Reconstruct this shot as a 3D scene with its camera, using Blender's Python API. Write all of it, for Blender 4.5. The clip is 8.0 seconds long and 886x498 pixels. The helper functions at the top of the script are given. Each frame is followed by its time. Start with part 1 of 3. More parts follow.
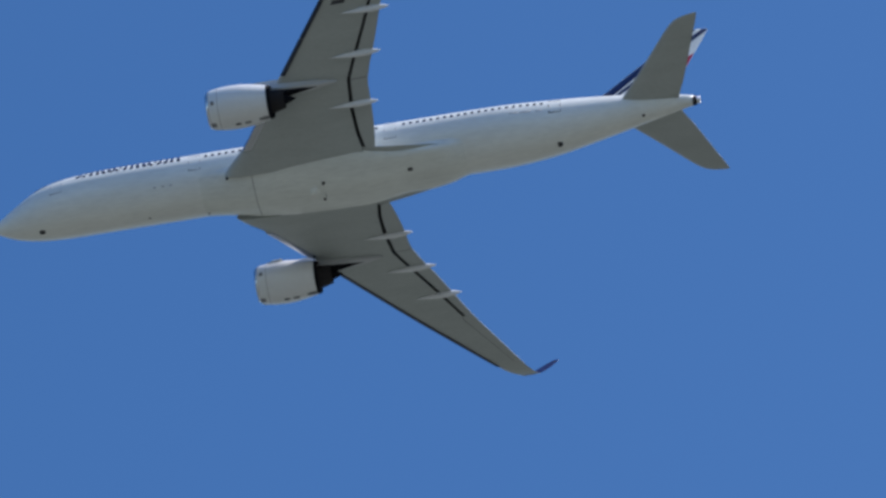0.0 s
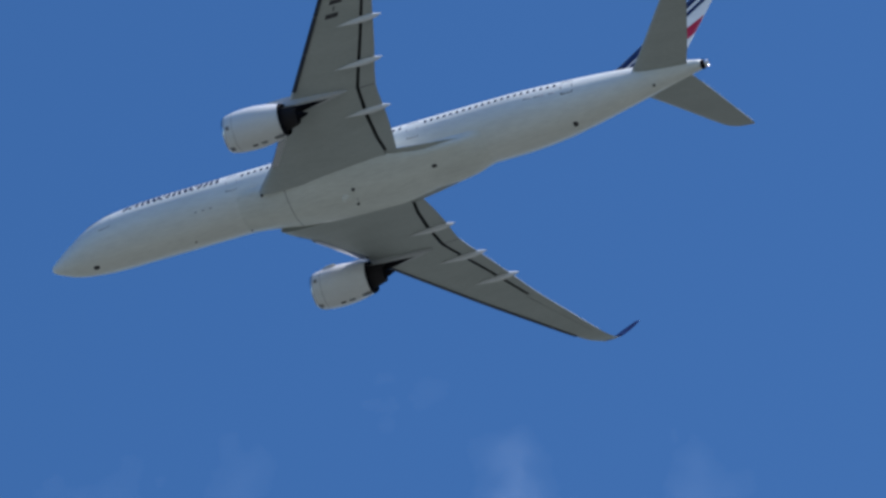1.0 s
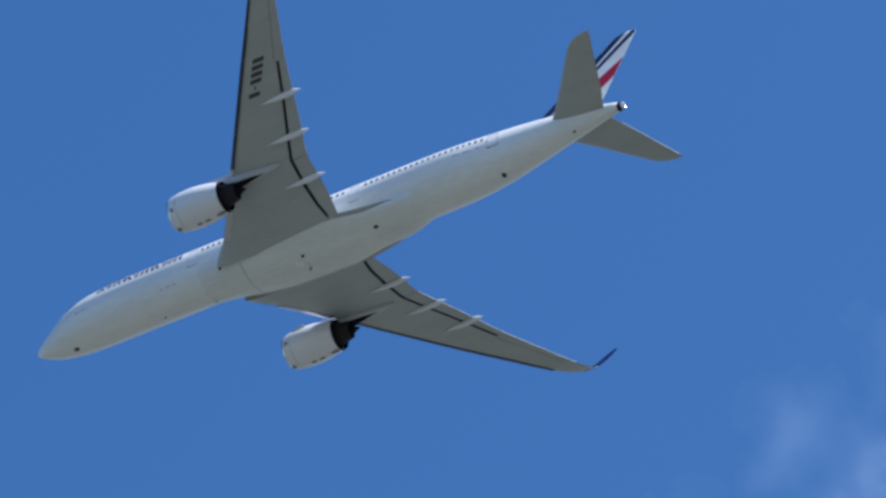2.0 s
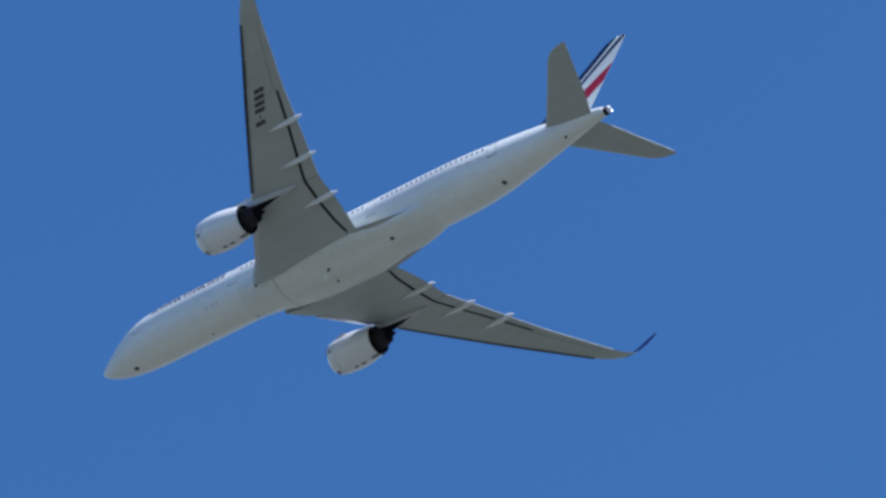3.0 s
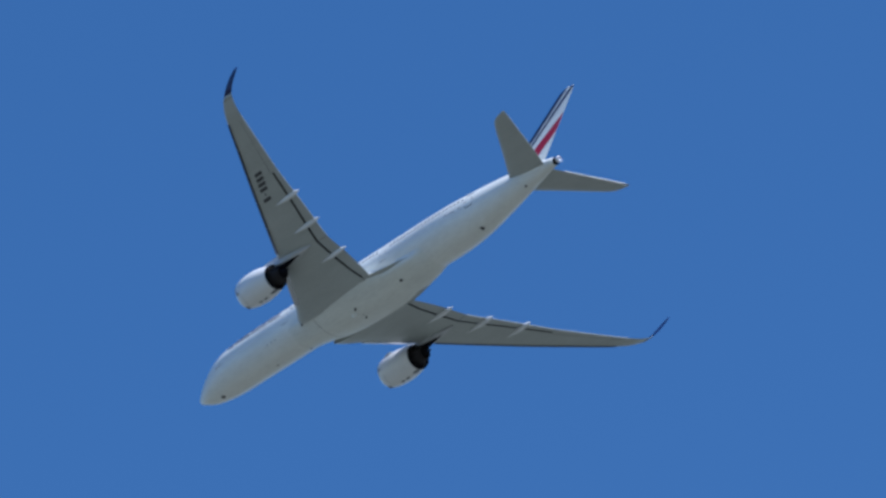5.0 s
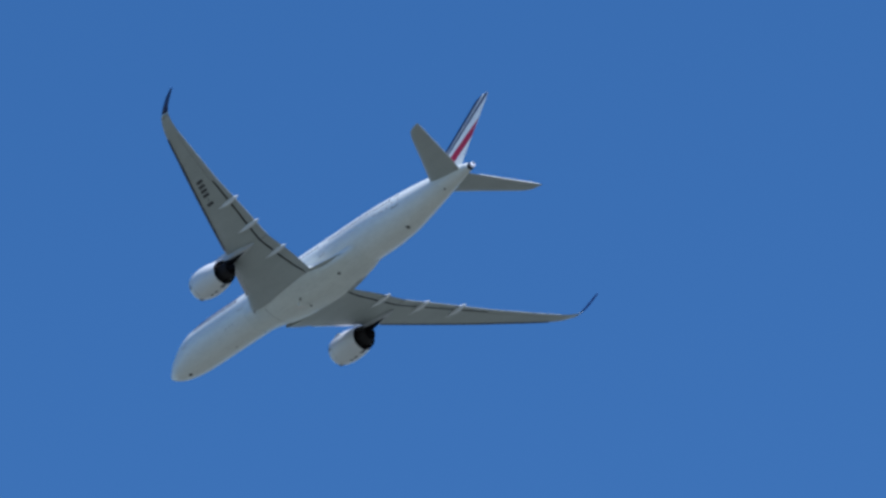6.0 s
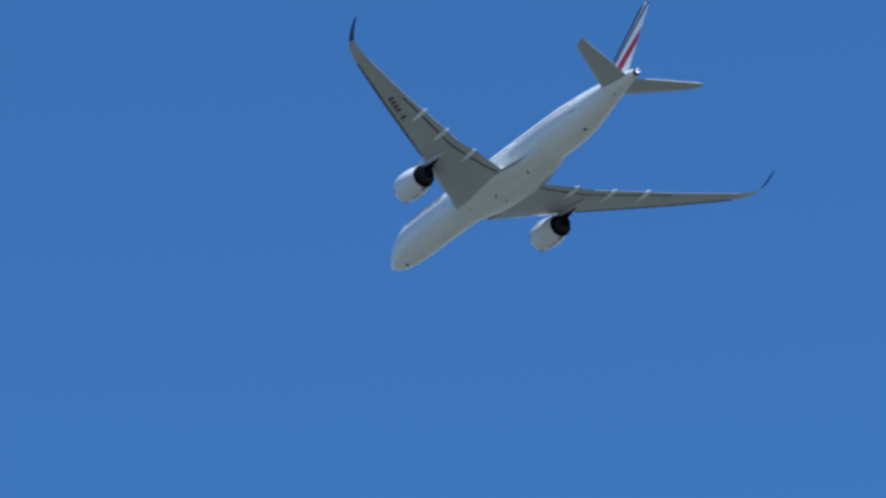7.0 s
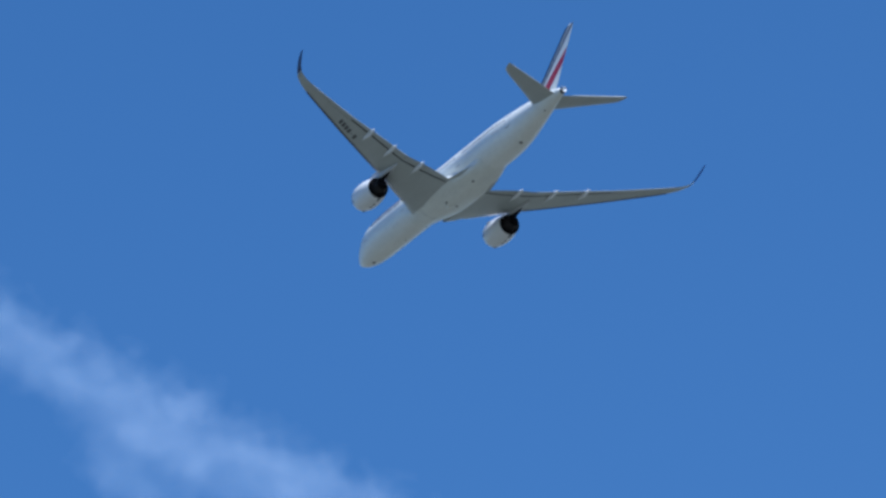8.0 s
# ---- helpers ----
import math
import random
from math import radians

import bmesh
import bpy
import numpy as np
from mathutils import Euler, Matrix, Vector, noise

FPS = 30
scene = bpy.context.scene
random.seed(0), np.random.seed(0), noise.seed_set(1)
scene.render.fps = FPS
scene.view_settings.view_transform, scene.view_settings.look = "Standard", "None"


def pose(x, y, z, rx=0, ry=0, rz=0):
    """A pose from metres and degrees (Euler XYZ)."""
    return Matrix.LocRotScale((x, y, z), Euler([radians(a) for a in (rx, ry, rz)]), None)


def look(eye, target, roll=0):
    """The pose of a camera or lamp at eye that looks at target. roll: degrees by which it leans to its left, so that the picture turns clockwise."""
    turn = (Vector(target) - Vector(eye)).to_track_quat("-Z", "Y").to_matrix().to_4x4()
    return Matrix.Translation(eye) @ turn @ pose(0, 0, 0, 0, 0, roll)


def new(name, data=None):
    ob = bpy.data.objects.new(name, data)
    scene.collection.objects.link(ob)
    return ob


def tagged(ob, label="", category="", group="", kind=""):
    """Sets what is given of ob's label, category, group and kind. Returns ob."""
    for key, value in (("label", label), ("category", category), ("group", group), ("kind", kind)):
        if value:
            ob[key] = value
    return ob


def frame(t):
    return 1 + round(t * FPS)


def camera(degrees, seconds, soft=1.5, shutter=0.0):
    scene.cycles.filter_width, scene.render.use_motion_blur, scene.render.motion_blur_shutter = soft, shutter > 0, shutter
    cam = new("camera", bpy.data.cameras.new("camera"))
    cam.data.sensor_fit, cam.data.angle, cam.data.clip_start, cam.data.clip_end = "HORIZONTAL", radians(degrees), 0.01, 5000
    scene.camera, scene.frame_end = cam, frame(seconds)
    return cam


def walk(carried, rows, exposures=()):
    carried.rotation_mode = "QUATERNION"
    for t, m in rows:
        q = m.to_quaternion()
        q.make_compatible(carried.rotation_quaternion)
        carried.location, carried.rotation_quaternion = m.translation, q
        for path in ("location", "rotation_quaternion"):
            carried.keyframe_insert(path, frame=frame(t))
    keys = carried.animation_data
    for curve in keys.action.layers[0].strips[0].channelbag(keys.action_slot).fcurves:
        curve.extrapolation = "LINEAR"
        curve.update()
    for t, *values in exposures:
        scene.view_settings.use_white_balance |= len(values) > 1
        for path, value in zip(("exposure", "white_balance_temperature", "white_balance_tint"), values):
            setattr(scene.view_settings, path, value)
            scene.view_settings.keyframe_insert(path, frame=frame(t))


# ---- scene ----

# The aircraft's own frame: x forward, y to port, z up, metres; stations "a" are metres aft of the nose.
EYE = Vector((0, 0, 1.7))
PATH = (Vector((-466.075, 363.459, -461.612)), Vector((-365.917, -14.653, 27.322)), Vector((-7.520, 9.942, 15.379)), Vector((1.727, 0.961, 0.246)))
STEPS = [0.5 * k for k in range(17)]
BANK = [7.99, 7.44, 6.99, 6.79, 7.06, 7.89, 8.81, 9.28, 9.21, 8.7, 8.15, 7.9, 7.83, 7.74, 7.63, 7.52, 7.43]
PITCH = [3.8, 4.42, 4.8, 4.81, 4.8, 5.08, 5.42, 5.59, 5.75, 6.09, 6.53, 6.94, 7.25, 7.42, 7.55, 7.74, 7.97]


def course(t):
    """The steady climb: nose up by 4 degrees and rising, banked 8 degrees to starboard."""
    return Matrix.Rotation(radians(-4.0 - 0.5 * t), 4, "Y") @ Matrix.Rotation(radians(8.0), 4, "X")


def eye_from_nose(t):
    """Where the ground observer stands, in the aircraft's steady frame."""
    s = (t - 4.0) / 4.0
    return PATH[0] + PATH[1] * s + PATH[2] * s * s + PATH[3] * s**3


def aircraft_pose(t):
    """The steady climb with the small rolling and pitching about it."""
    sway = Matrix.Rotation(radians(-np.interp(t, STEPS, PITCH)), 4, "Y") @ Matrix.Rotation(radians(np.interp(t, STEPS, BANK)), 4, "X")
    return Matrix.Translation(EYE + course(t) @ (Vector((-33, 0, 0)) - eye_from_nose(t))) @ sway


def aim(az, el, roll):
    way = Vector((math.cos(radians(el)) * math.cos(radians(az)), math.cos(radians(el)) * math.sin(radians(az)), math.sin(radians(el))))
    return look(EYE, EYE + way, roll)


CAMERA_ROWS = [  # seconds, azimuth, elevation, roll in degrees
    (0.00, -84.961, 42.087, -8.53),
    (0.10, -83.883, 42.099, -8.63),
    (0.30, -81.538, 42.153, -8.80),
    (0.50, -79.594, 42.157, -8.97),
    (0.60, -78.554, 42.143, -8.95),
    (0.70, -77.674, 42.123, -8.93),
    (0.80, -76.441, 42.140, -8.91),
    (0.90, -75.232, 42.108, -8.88),
    (1.00, -74.162, 42.123, -8.86),
    (1.10, -73.032, 42.203, -8.69),
    (1.20, -72.032, 42.241, -8.53),
    (1.30, -70.847, 42.308, -8.37),
    (1.40, -69.432, 42.195, -8.21),
    (1.50, -68.332, 41.922, -8.04),
    (1.60, -67.228, 41.612, -7.44),
    (1.70, -66.665, 41.458, -7.42),
    (1.80, -66.301, 41.497, -7.40),
    (1.90, -65.752, 41.640, -7.99),
    (2.00, -64.981, 41.633, -7.97),
    (2.10, -64.067, 41.601, -7.85),
    (2.20, -63.070, 41.437, -7.34),
    (2.50, -60.329, 40.955, -7.48),
    (2.80, -57.707, 40.447, -7.22),
    (3.10, -55.201, 39.902, -6.95),
    (3.30, -53.620, 39.515, -6.78),
    (3.40, -52.289, 39.128, -6.53),
    (3.50, -51.325, 38.755, -6.29),
    (3.60, -50.652, 38.531, -6.37),
    (3.70, -50.024, 38.346, -6.45),
    (3.80, -49.597, 38.302, -6.53),
    (3.90, -49.046, 38.248, -6.61),
    (4.00, -48.596, 38.240, -6.44),
    (4.10, -47.910, 38.282, -6.46),
    (4.20, -46.996, 38.069, -6.46),
    (4.50, -45.080, 37.287, -6.08),
    (4.80, -43.283, 36.483, -5.70),
    (5.10, -41.584, 35.681, -5.32),
    (5.30, -40.503, 35.146, -5.07),
    (5.40, -40.041, 34.810, -4.81),
    (5.50, -39.683, 34.535, -4.54),
    (5.60, -39.423, 34.285, -4.58),
    (5.70, -39.083, 34.087, -4.62),
    (5.80, -38.711, 33.949, -4.66),
    (5.90, -38.074, 33.826, -4.70),
    (6.00, -37.682, 33.482, -4.75),
    (6.10, -36.958, 32.999, -4.87),
    (6.20, -36.315, 32.498, -4.99),
    (6.30, -35.777, 32.051, -5.12),
    (6.40, -35.163, 31.671, -5.25),
    (6.50, -34.750, 31.552, -5.38),
    (6.60, -34.302, 31.534, -5.33),
    (6.70, -33.830, 31.403, -5.30),
    (6.80, -33.363, 31.255, -5.26),
    (6.90, -32.502, 30.945, -5.21),
    (7.00, -31.598, 30.506, -5.18),
    (7.10, -31.141, 30.113, -5.26),
    (7.20, -30.859, 29.747, -5.35),
    (7.30, -30.709, 29.488, -5.42),
    (7.40, -30.510, 29.352, -5.50),
    (7.50, -30.323, 29.174, -5.59),
    (7.60, -30.082, 29.029, -5.79),
    (7.70, -29.830, 28.844, -5.99),
    (7.80, -29.502, 28.728, -6.19),
    (7.90, -29.177, 28.574, -6.40),
    (8.00, -28.807, 28.435, -6.60),
]

cam = camera(7.5, 8.0, soft=2.95)
EXPOSURES = [(0.0, 0.38, 6080, 16), (0.5, 0.36, 6000, 16), (1.0, 0.32, 5930, 16), (1.5, 0.4, 5880, 16), (2.0, 0.55, 5850, 16), (3.5, 0.48, 5740, 15), (4.0, 0.47, 5710, 15), (5.5, 0.42, 5620, 14), (8.0, 0.38, 5540, 13)]
walk(cam, [(t, aim(a, e, r)) for t, a, e, r in CAMERA_ROWS], EXPOSURES)

# ---- light ----
SUN_EL, SUN_AZ = 50.0, 186.0
world = bpy.data.worlds.new("sky")
scene.world = world
world.use_nodes = True
wn = world.node_tree.nodes
sky = wn.new("ShaderNodeTexSky")
sky.sky_type, sky.sun_disc = "NISHITA", False
sky.sun_elevation, sky.sun_rotation = radians(SUN_EL), radians(90 - SUN_AZ)
sky.altitude, sky.air_density, sky.dust_density, sky.ozone_density = 0, 1.0, 0.5, 3.5
wn["Background"].inputs["Strength"].default_value = 0.1
sat = wn.new("ShaderNodeHueSaturation")
sat.inputs["Saturation"].default_value = 1.22
world.node_tree.links.new(sky.outputs[0], sat.inputs["Color"])
world.node_tree.links.new(sat.outputs[0], wn["Background"].inputs[0])
sun = new("sun", bpy.data.lights.new("sun", "SUN"))
sun.data.energy, sun.data.angle, sun.data.color = 5.0, radians(0.53), (1.0, 0.96, 0.9)
sun_way = Vector((math.cos(radians(SUN_EL)) * math.cos(radians(SUN_AZ)), math.cos(radians(SUN_EL)) * math.sin(radians(SUN_AZ)), math.sin(radians(SUN_EL))))
sun.matrix_world = look(sun_way * 100, (0, 0, 0))


# ---- materials ----
def paint(name, colour, rough=0.35, metal=0.0, vary=0.06, scale=0.6, grain=9.0, bump=0.004, coat=0.0, gloss=0.5):
    """A painted or bare skin: broad weathering, streaks along the airflow and a fine orange-peel relief."""
    m = bpy.data.materials.new(name)
    m.use_nodes = True
    n, l = m.node_tree.nodes, m.node_tree.links
    b = n["Principled BSDF"]
    b.inputs["Roughness"].default_value, b.inputs["Metallic"].default_value = rough, metal
    b.inputs["Coat Weight"].default_value, b.inputs["Specular IOR Level"].default_value = coat, gloss
    co = n.new("ShaderNodeTexCoord")
    mp = n.new("ShaderNodeMapping")
    mp.inputs["Scale"].default_value = (0.25, 1.0, 1.0)
    l.new(co.outputs["Object"], mp.inputs["Vector"])
    n1, n2 = n.new("ShaderNodeTexNoise"), n.new("ShaderNodeTexNoise")
    n1.inputs["Scale"].default_value, n1.inputs["Detail"].default_value = scale, 5
    n2.inputs["Scale"].default_value, n2.inputs["Detail"].default_value = grain, 4
    l.new(mp.outputs[0], n1.inputs["Vector"])
    l.new(mp.outputs[0], n2.inputs["Vector"])
    add = n.new("ShaderNodeMath")
    add.operation = "ADD"
    l.new(n1.outputs[0], add.inputs[0])
    l.new(n2.outputs[0], add.inputs[1])
    mr = n.new("ShaderNodeMapRange")
    mr.inputs["From Min"].default_value, mr.inputs["From Max"].default_value = 0.6, 1.4
    mr.inputs["To Min"].default_value, mr.inputs["To Max"].default_value = 1 - vary, 1 + vary
    l.new(add.outputs[0], mr.inputs["Value"])
    mix = n.new("ShaderNodeVectorMath")
    mix.operation = "SCALE"
    mix.inputs[0].default_value = colour
    l.new(mr.outputs[0], mix.inputs["Scale"])
    l.new(mix.outputs[0], b.inputs["Base Color"])
    rr = n.new("ShaderNodeMapRange")
    rr.inputs["To Min"].default_value, rr.inputs["To Max"].default_value = max(0.02, rough - 0.08), rough + 0.08
    l.new(n1.outputs[0], rr.inputs["Value"])
    l.new(rr.outputs[0], b.inputs["Roughness"])
    bp = n.new("ShaderNodeBump")
    bp.inputs["Strength"].default_value, bp.inputs["Distance"].default_value = 0.3, bump
    l.new(n2.outputs[0], bp.inputs["Height"])
    l.new(bp.outputs[0], b.inputs["Normal"])
    return m


WHITE = paint("white_paint", (0.74, 0.755, 0.71), 0.4, vary=0.1, grain=4.0, coat=0.15)
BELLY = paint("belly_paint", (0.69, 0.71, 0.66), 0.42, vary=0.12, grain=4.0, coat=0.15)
GREY = paint("wing_grey_paint", (0.385, 0.41, 0.39), 0.42, vary=0.11, scale=0.8)
FLAPGREY = paint("flap_grey_paint", (0.385, 0.41, 0.395), 0.42, vary=0.07)
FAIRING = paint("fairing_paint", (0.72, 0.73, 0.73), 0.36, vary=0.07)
PYLON = paint("pylon_paint", (0.46, 0.47, 0.47), 0.38, vary=0.07)
# near black stands for the dark reflection in the metal leading edge
SLAT = paint("slat_painted_reflection", (0.022, 0.028, 0.045), 0.42, 0.2, vary=0.15)
# dark cove primer, deepened to near black for the shade in the gap
COVE = paint("cove_dark_shade", (0.03, 0.032, 0.035), 0.7, vary=0.2)
NACELLE = paint("nacelle_white_paint", (0.72, 0.73, 0.72), 0.32, vary=0.07)
LIP = paint("inlet_lip_metal", (0.6, 0.61, 0.62), 0.25, 1.0, vary=0.05)
DROOP = paint("droop_nose_metal", (0.5, 0.51, 0.53), 0.22, 1.0, vary=0.06)
EXHAUST = paint("exhaust_titanium", (0.007, 0.007, 0.01), 0.85, 0.0, vary=0.3, scale=2, gloss=0.1)
CORE = paint("core_cowl_titanium", (0.022, 0.02, 0.021), 0.7, 0.0, vary=0.3, scale=2, gloss=0.15)
FANDARK = paint("fan_blade_dark", (0.01, 0.01, 0.014), 0.7, 0.0, vary=0.2)
NAVY = paint("navy_paint", (0.005, 0.011, 0.06), 0.32, vary=0.1)
WINGLET = paint("winglet_blue_paint", (0.005, 0.012, 0.075), 0.4, vary=0.1)
RED = paint("red_paint", (0.42, 0.014, 0.04), 0.32, vary=0.08)
GLASS = paint("cabin_window_dark", (0.025, 0.03, 0.04), 0.12, vary=0.1)
SEAM = paint("seam_grey", (0.2, 0.205, 0.21), 0.6, vary=0.1)
FAINT = paint("faint_seam", (0.42, 0.43, 0.44), 0.5, vary=0.1)
MARK = paint("dark_mark", (0.03, 0.03, 0.032), 0.6, vary=0.2)
BAREMETAL = paint("bare_metal", (0.75, 0.75, 0.76), 0.3, 1.0, vary=0.06)
INK = paint("black_ink", (0.04, 0.042, 0.048), 0.5, vary=0.1)


def glow(name, colour, strength):
    m = bpy.data.materials.new(name)
    m.use_nodes = True
    b = m.node_tree.nodes["Principled BSDF"]
    b.inputs["Base Color"].default_value = (*colour, 1)
    b.inputs["Emission Color"].default_value, b.inputs["Emission Strength"].default_value = (*colour, 1), strength
    return m


FLASH = glow("beacon_flash", (1.0, 0.1, 0.075), 6.0)


# ---- mesh helpers ----
def part(name, bm, material, parent, label="", smooth=True):
    me = bpy.data.meshes.new(name)
    bmesh.ops.recalc_face_normals(bm, faces=bm.faces[:])
    bm.to_mesh(me)
    bm.free()
    me.materials.append(material)
    if smooth:
        me.shade_smooth()
    ob = new(name, me)
    ob.parent = parent
    if label:
        ob["label"] = label
    return ob


def soften(ob, degrees=35):
    """Keep edges sharper than the angle crisp under smooth shading."""
    bm = bmesh.new()
    bm.from_mesh(ob.data)
    for e in bm.edges:
        if len(e.link_faces) == 2 and e.calc_face_angle(0) > radians(degrees):
            e.smooth = False
    bm.to_mesh(ob.data)
    bm.free()
    return ob


def P(a, y, z):
    return Vector((33.0 - a, y, z))


def loft(rings, caps=True, closed=True, bm=None):
    bm = bm or bmesh.new()
    vs = [[bm.verts.new(p) for p in ring] for ring in rings]
    n = len(vs[0])
    for r0, r1 in zip(vs, vs[1:]):
        for i in range(n if closed else n - 1):
            j = (i + 1) % n
            bm.faces.new((r0[i], r0[j], r1[j], r1[i]))
    if caps:
        bm.faces.new(vs[0])
        bm.faces.new(vs[-1])
    return bm


def interp(x, xs, ys):
    return float(np.interp(x, xs, ys))


def smooth_table(x, xs, ys):
    """Cubic (Catmull-Rom) reading of a table."""
    i = max(0, min(len(xs) - 2, int(np.searchsorted(xs, x)) - 1))
    x0, x1 = xs[i], xs[i + 1]
    u = (x - x0) / (x1 - x0)
    m0 = (ys[i + 1] - ys[i - 1]) / (xs[i + 1] - xs[i - 1]) if i else (ys[1] - ys[0]) / (xs[1] - xs[0])
    m1 = (ys[i + 2] - ys[i]) / (xs[i + 2] - xs[i]) if i + 2 < len(xs) else (ys[-1] - ys[-2]) / (xs[-1] - xs[-2])
    h = x1 - x0
    return (2 * u**3 - 3 * u**2 + 1) * ys[i] + (u**3 - 2 * u**2 + u) * h * m0 + (-2 * u**3 + 3 * u**2) * ys[i + 1] + (u**3 - u**2) * h * m1


# ---- setting ----
def build_ground():
    bm = bmesh.new()
    rings = [0, 30, 120, 500, 2000, 8000, 30000]
    prev = None
    for r in rings[1:]:
        ring = [bm.verts.new((r * math.cos(k * math.tau / 48), r * math.sin(k * math.tau / 48), 0)) for k in range(48)]
        if prev is None:
            bm.faces.new(ring)
        else:
            for k in range(48):
                bm.faces.new((prev[k], prev[(k + 1) % 48], ring[(k + 1) % 48], ring[k]))
        prev = ring
    # never in view: assumed grass tones, set by the light bounced onto the belly
    m = bpy.data.materials.new("unseen_ground")
    m.use_nodes = True
    n, l = m.node_tree.nodes, m.node_tree.links
    co, n1, ra = n.new("ShaderNodeTexCoord"), n.new("ShaderNodeTexNoise"), n.new("ShaderNodeValToRGB")
    n1.inputs["Scale"].default_value, n1.inputs["Detail"].default_value = 0.02, 8
    ra.color_ramp.elements[0].position, ra.color_ramp.elements[1].position = 0.35, 0.65
    ra.color_ramp.elements[0].color, ra.color_ramp.elements[1].color = (0.07, 0.079, 0.06, 1), (0.115, 0.117, 0.102, 1)
    l.new(co.outputs["Object"], n1.inputs["Vector"])
    l.new(n1.outputs[0], ra.inputs[0])
    l.new(ra.outputs[0], n["Principled BSDF"].inputs["Base Color"])
    n["Principled BSDF"].inputs["Roughness"].default_value = 0.95
    ob = part("ground", bm, m, None, smooth=False)
    tagged(ob, "flat unseen ground reaching the horizon, in assumed grass tones", "ground", kind="structure")


build_ground()

CLOUD = bpy.data.materials.new("thin_cloud")


def cloud_material():
    """White vapour, sunlit and glowing faintly of itself, as thin as the density of the mesh says."""
    m = CLOUD
    m.use_nodes = True
    n, l = m.node_tree.nodes, m.node_tree.links
    n.remove(n["Principled BSDF"])
    at, ns, mul = n.new("ShaderNodeAttribute"), n.new("ShaderNodeTexNoise"), n.new("ShaderNodeMath")
    at.attribute_name = "veil"
    ns.inputs["Scale"].default_value, ns.inputs["Detail"].default_value = 0.05, 6
    co = n.new("ShaderNodeTexCoord")
    l.new(co.outputs["Object"], ns.inputs["Vector"])
    mr = n.new("ShaderNodeMapRange")
    mr.inputs["From Min"].default_value, mr.inputs["From Max"].default_value = 0.3, 0.7
    mr.inputs["To Min"].default_value, mr.inputs["To Max"].default_value = 0.88, 1.1
    l.new(ns.outputs[0], mr.inputs["Value"])
    mul.operation, mul.use_clamp = "MULTIPLY", True
    l.new(at.outputs["Fac"], mul.inputs[0])
    l.new(mr.outputs[0], mul.inputs[1])
    d, tr, e, both = n.new("ShaderNodeBsdfDiffuse"), n.new("ShaderNodeBsdfTranslucent"), n.new("ShaderNodeEmission"), n.new("ShaderNodeAddShader")
    # pale blue glow added in place of skylight scattered by the droplets
    e.inputs[0].default_value, e.inputs[1].default_value = (0.42, 0.65, 0.97, 1), 0.5
    d.inputs[0].default_value = tr.inputs[0].default_value = (0.95, 0.95, 0.95, 1)
    a1, mx, t = n.new("ShaderNodeMixShader"), n.new("ShaderNodeMixShader"), n.new("ShaderNodeBsdfTransparent")
    a1.inputs[0].default_value = 0.3
    l.new(d.outputs[0], a1.inputs[1])
    l.new(tr.outputs[0], a1.inputs[2])
    l.new(mul.outputs[0], mx.inputs[0])
    l.new(t.outputs[0], mx.inputs[1])
    l.new(a1.outputs[0], both.inputs[0])
    l.new(e.outputs[0], both.inputs[1])
    l.new(both.outputs[0], mx.inputs[2])
    l.new(mx.outputs[0], n["Material Output"].inputs[0])


cloud_material()


def fbm(x, y, seed, octaves=5):
    return sum(noise.noise((x * 2**k, y * 2**k, seed + k * 7.1)) * 0.5**k for k in range(octaves))


def build_cloud(name, az, el, half_u, half_v, lean, density, label, step=0.025, far=4300.0):
    """A ragged veil of vapour round a direction in the sky; u runs along the veil, v across it, in degrees."""
    nu, nv = int(2 * half_u / step), int(2 * half_v / step)
    ca, sa = math.cos(radians(lean)), math.sin(radians(lean))
    dens, verts = np.zeros((nu + 1, nv + 1)), []
    for i in range(nu + 1):
        for k in range(nv + 1):
            u, v = -half_u + i * step, -half_v + k * step
            dens[i, k] = max(0.0, density(u, v))
            a = radians(az - (u * ca - v * sa) / math.cos(radians(el)))
            e = radians(el + u * sa + v * ca)
            r = far * (1 + 0.0004 * fbm(u * 1.3, v * 1.3, 3.3, 3))
            verts.append(EYE + r * Vector((math.cos(e) * math.cos(a), math.cos(e) * math.sin(a), math.sin(e))))
    faces = []
    for i in range(nu):
        for k in range(nv):
            if dens[i:i + 2, k:k + 2].max() > 0.008:
                w = nv + 1
                faces.append((i * w + k, (i + 1) * w + k, (i + 1) * w + k + 1, i * w + k + 1))
    me = bpy.data.meshes.new(name)
    me.from_pydata(verts, [], faces)
    me.attributes.new("veil", "FLOAT", "POINT").data.foreach_set("value", dens.ravel())
    me.materials.append(CLOUD)
    me.shade_smooth()
    ob = new(name, me)
    tagged(ob, label, "cloud", kind="stuff")
    return ob


def bell(x, w):
    return math.exp(-(x / w) ** 2)


def clamp(x):
    return max(0.0, min(1.0, x))


def ease(x):
    x = clamp(x)
    return x * x * (3 - 2 * x)


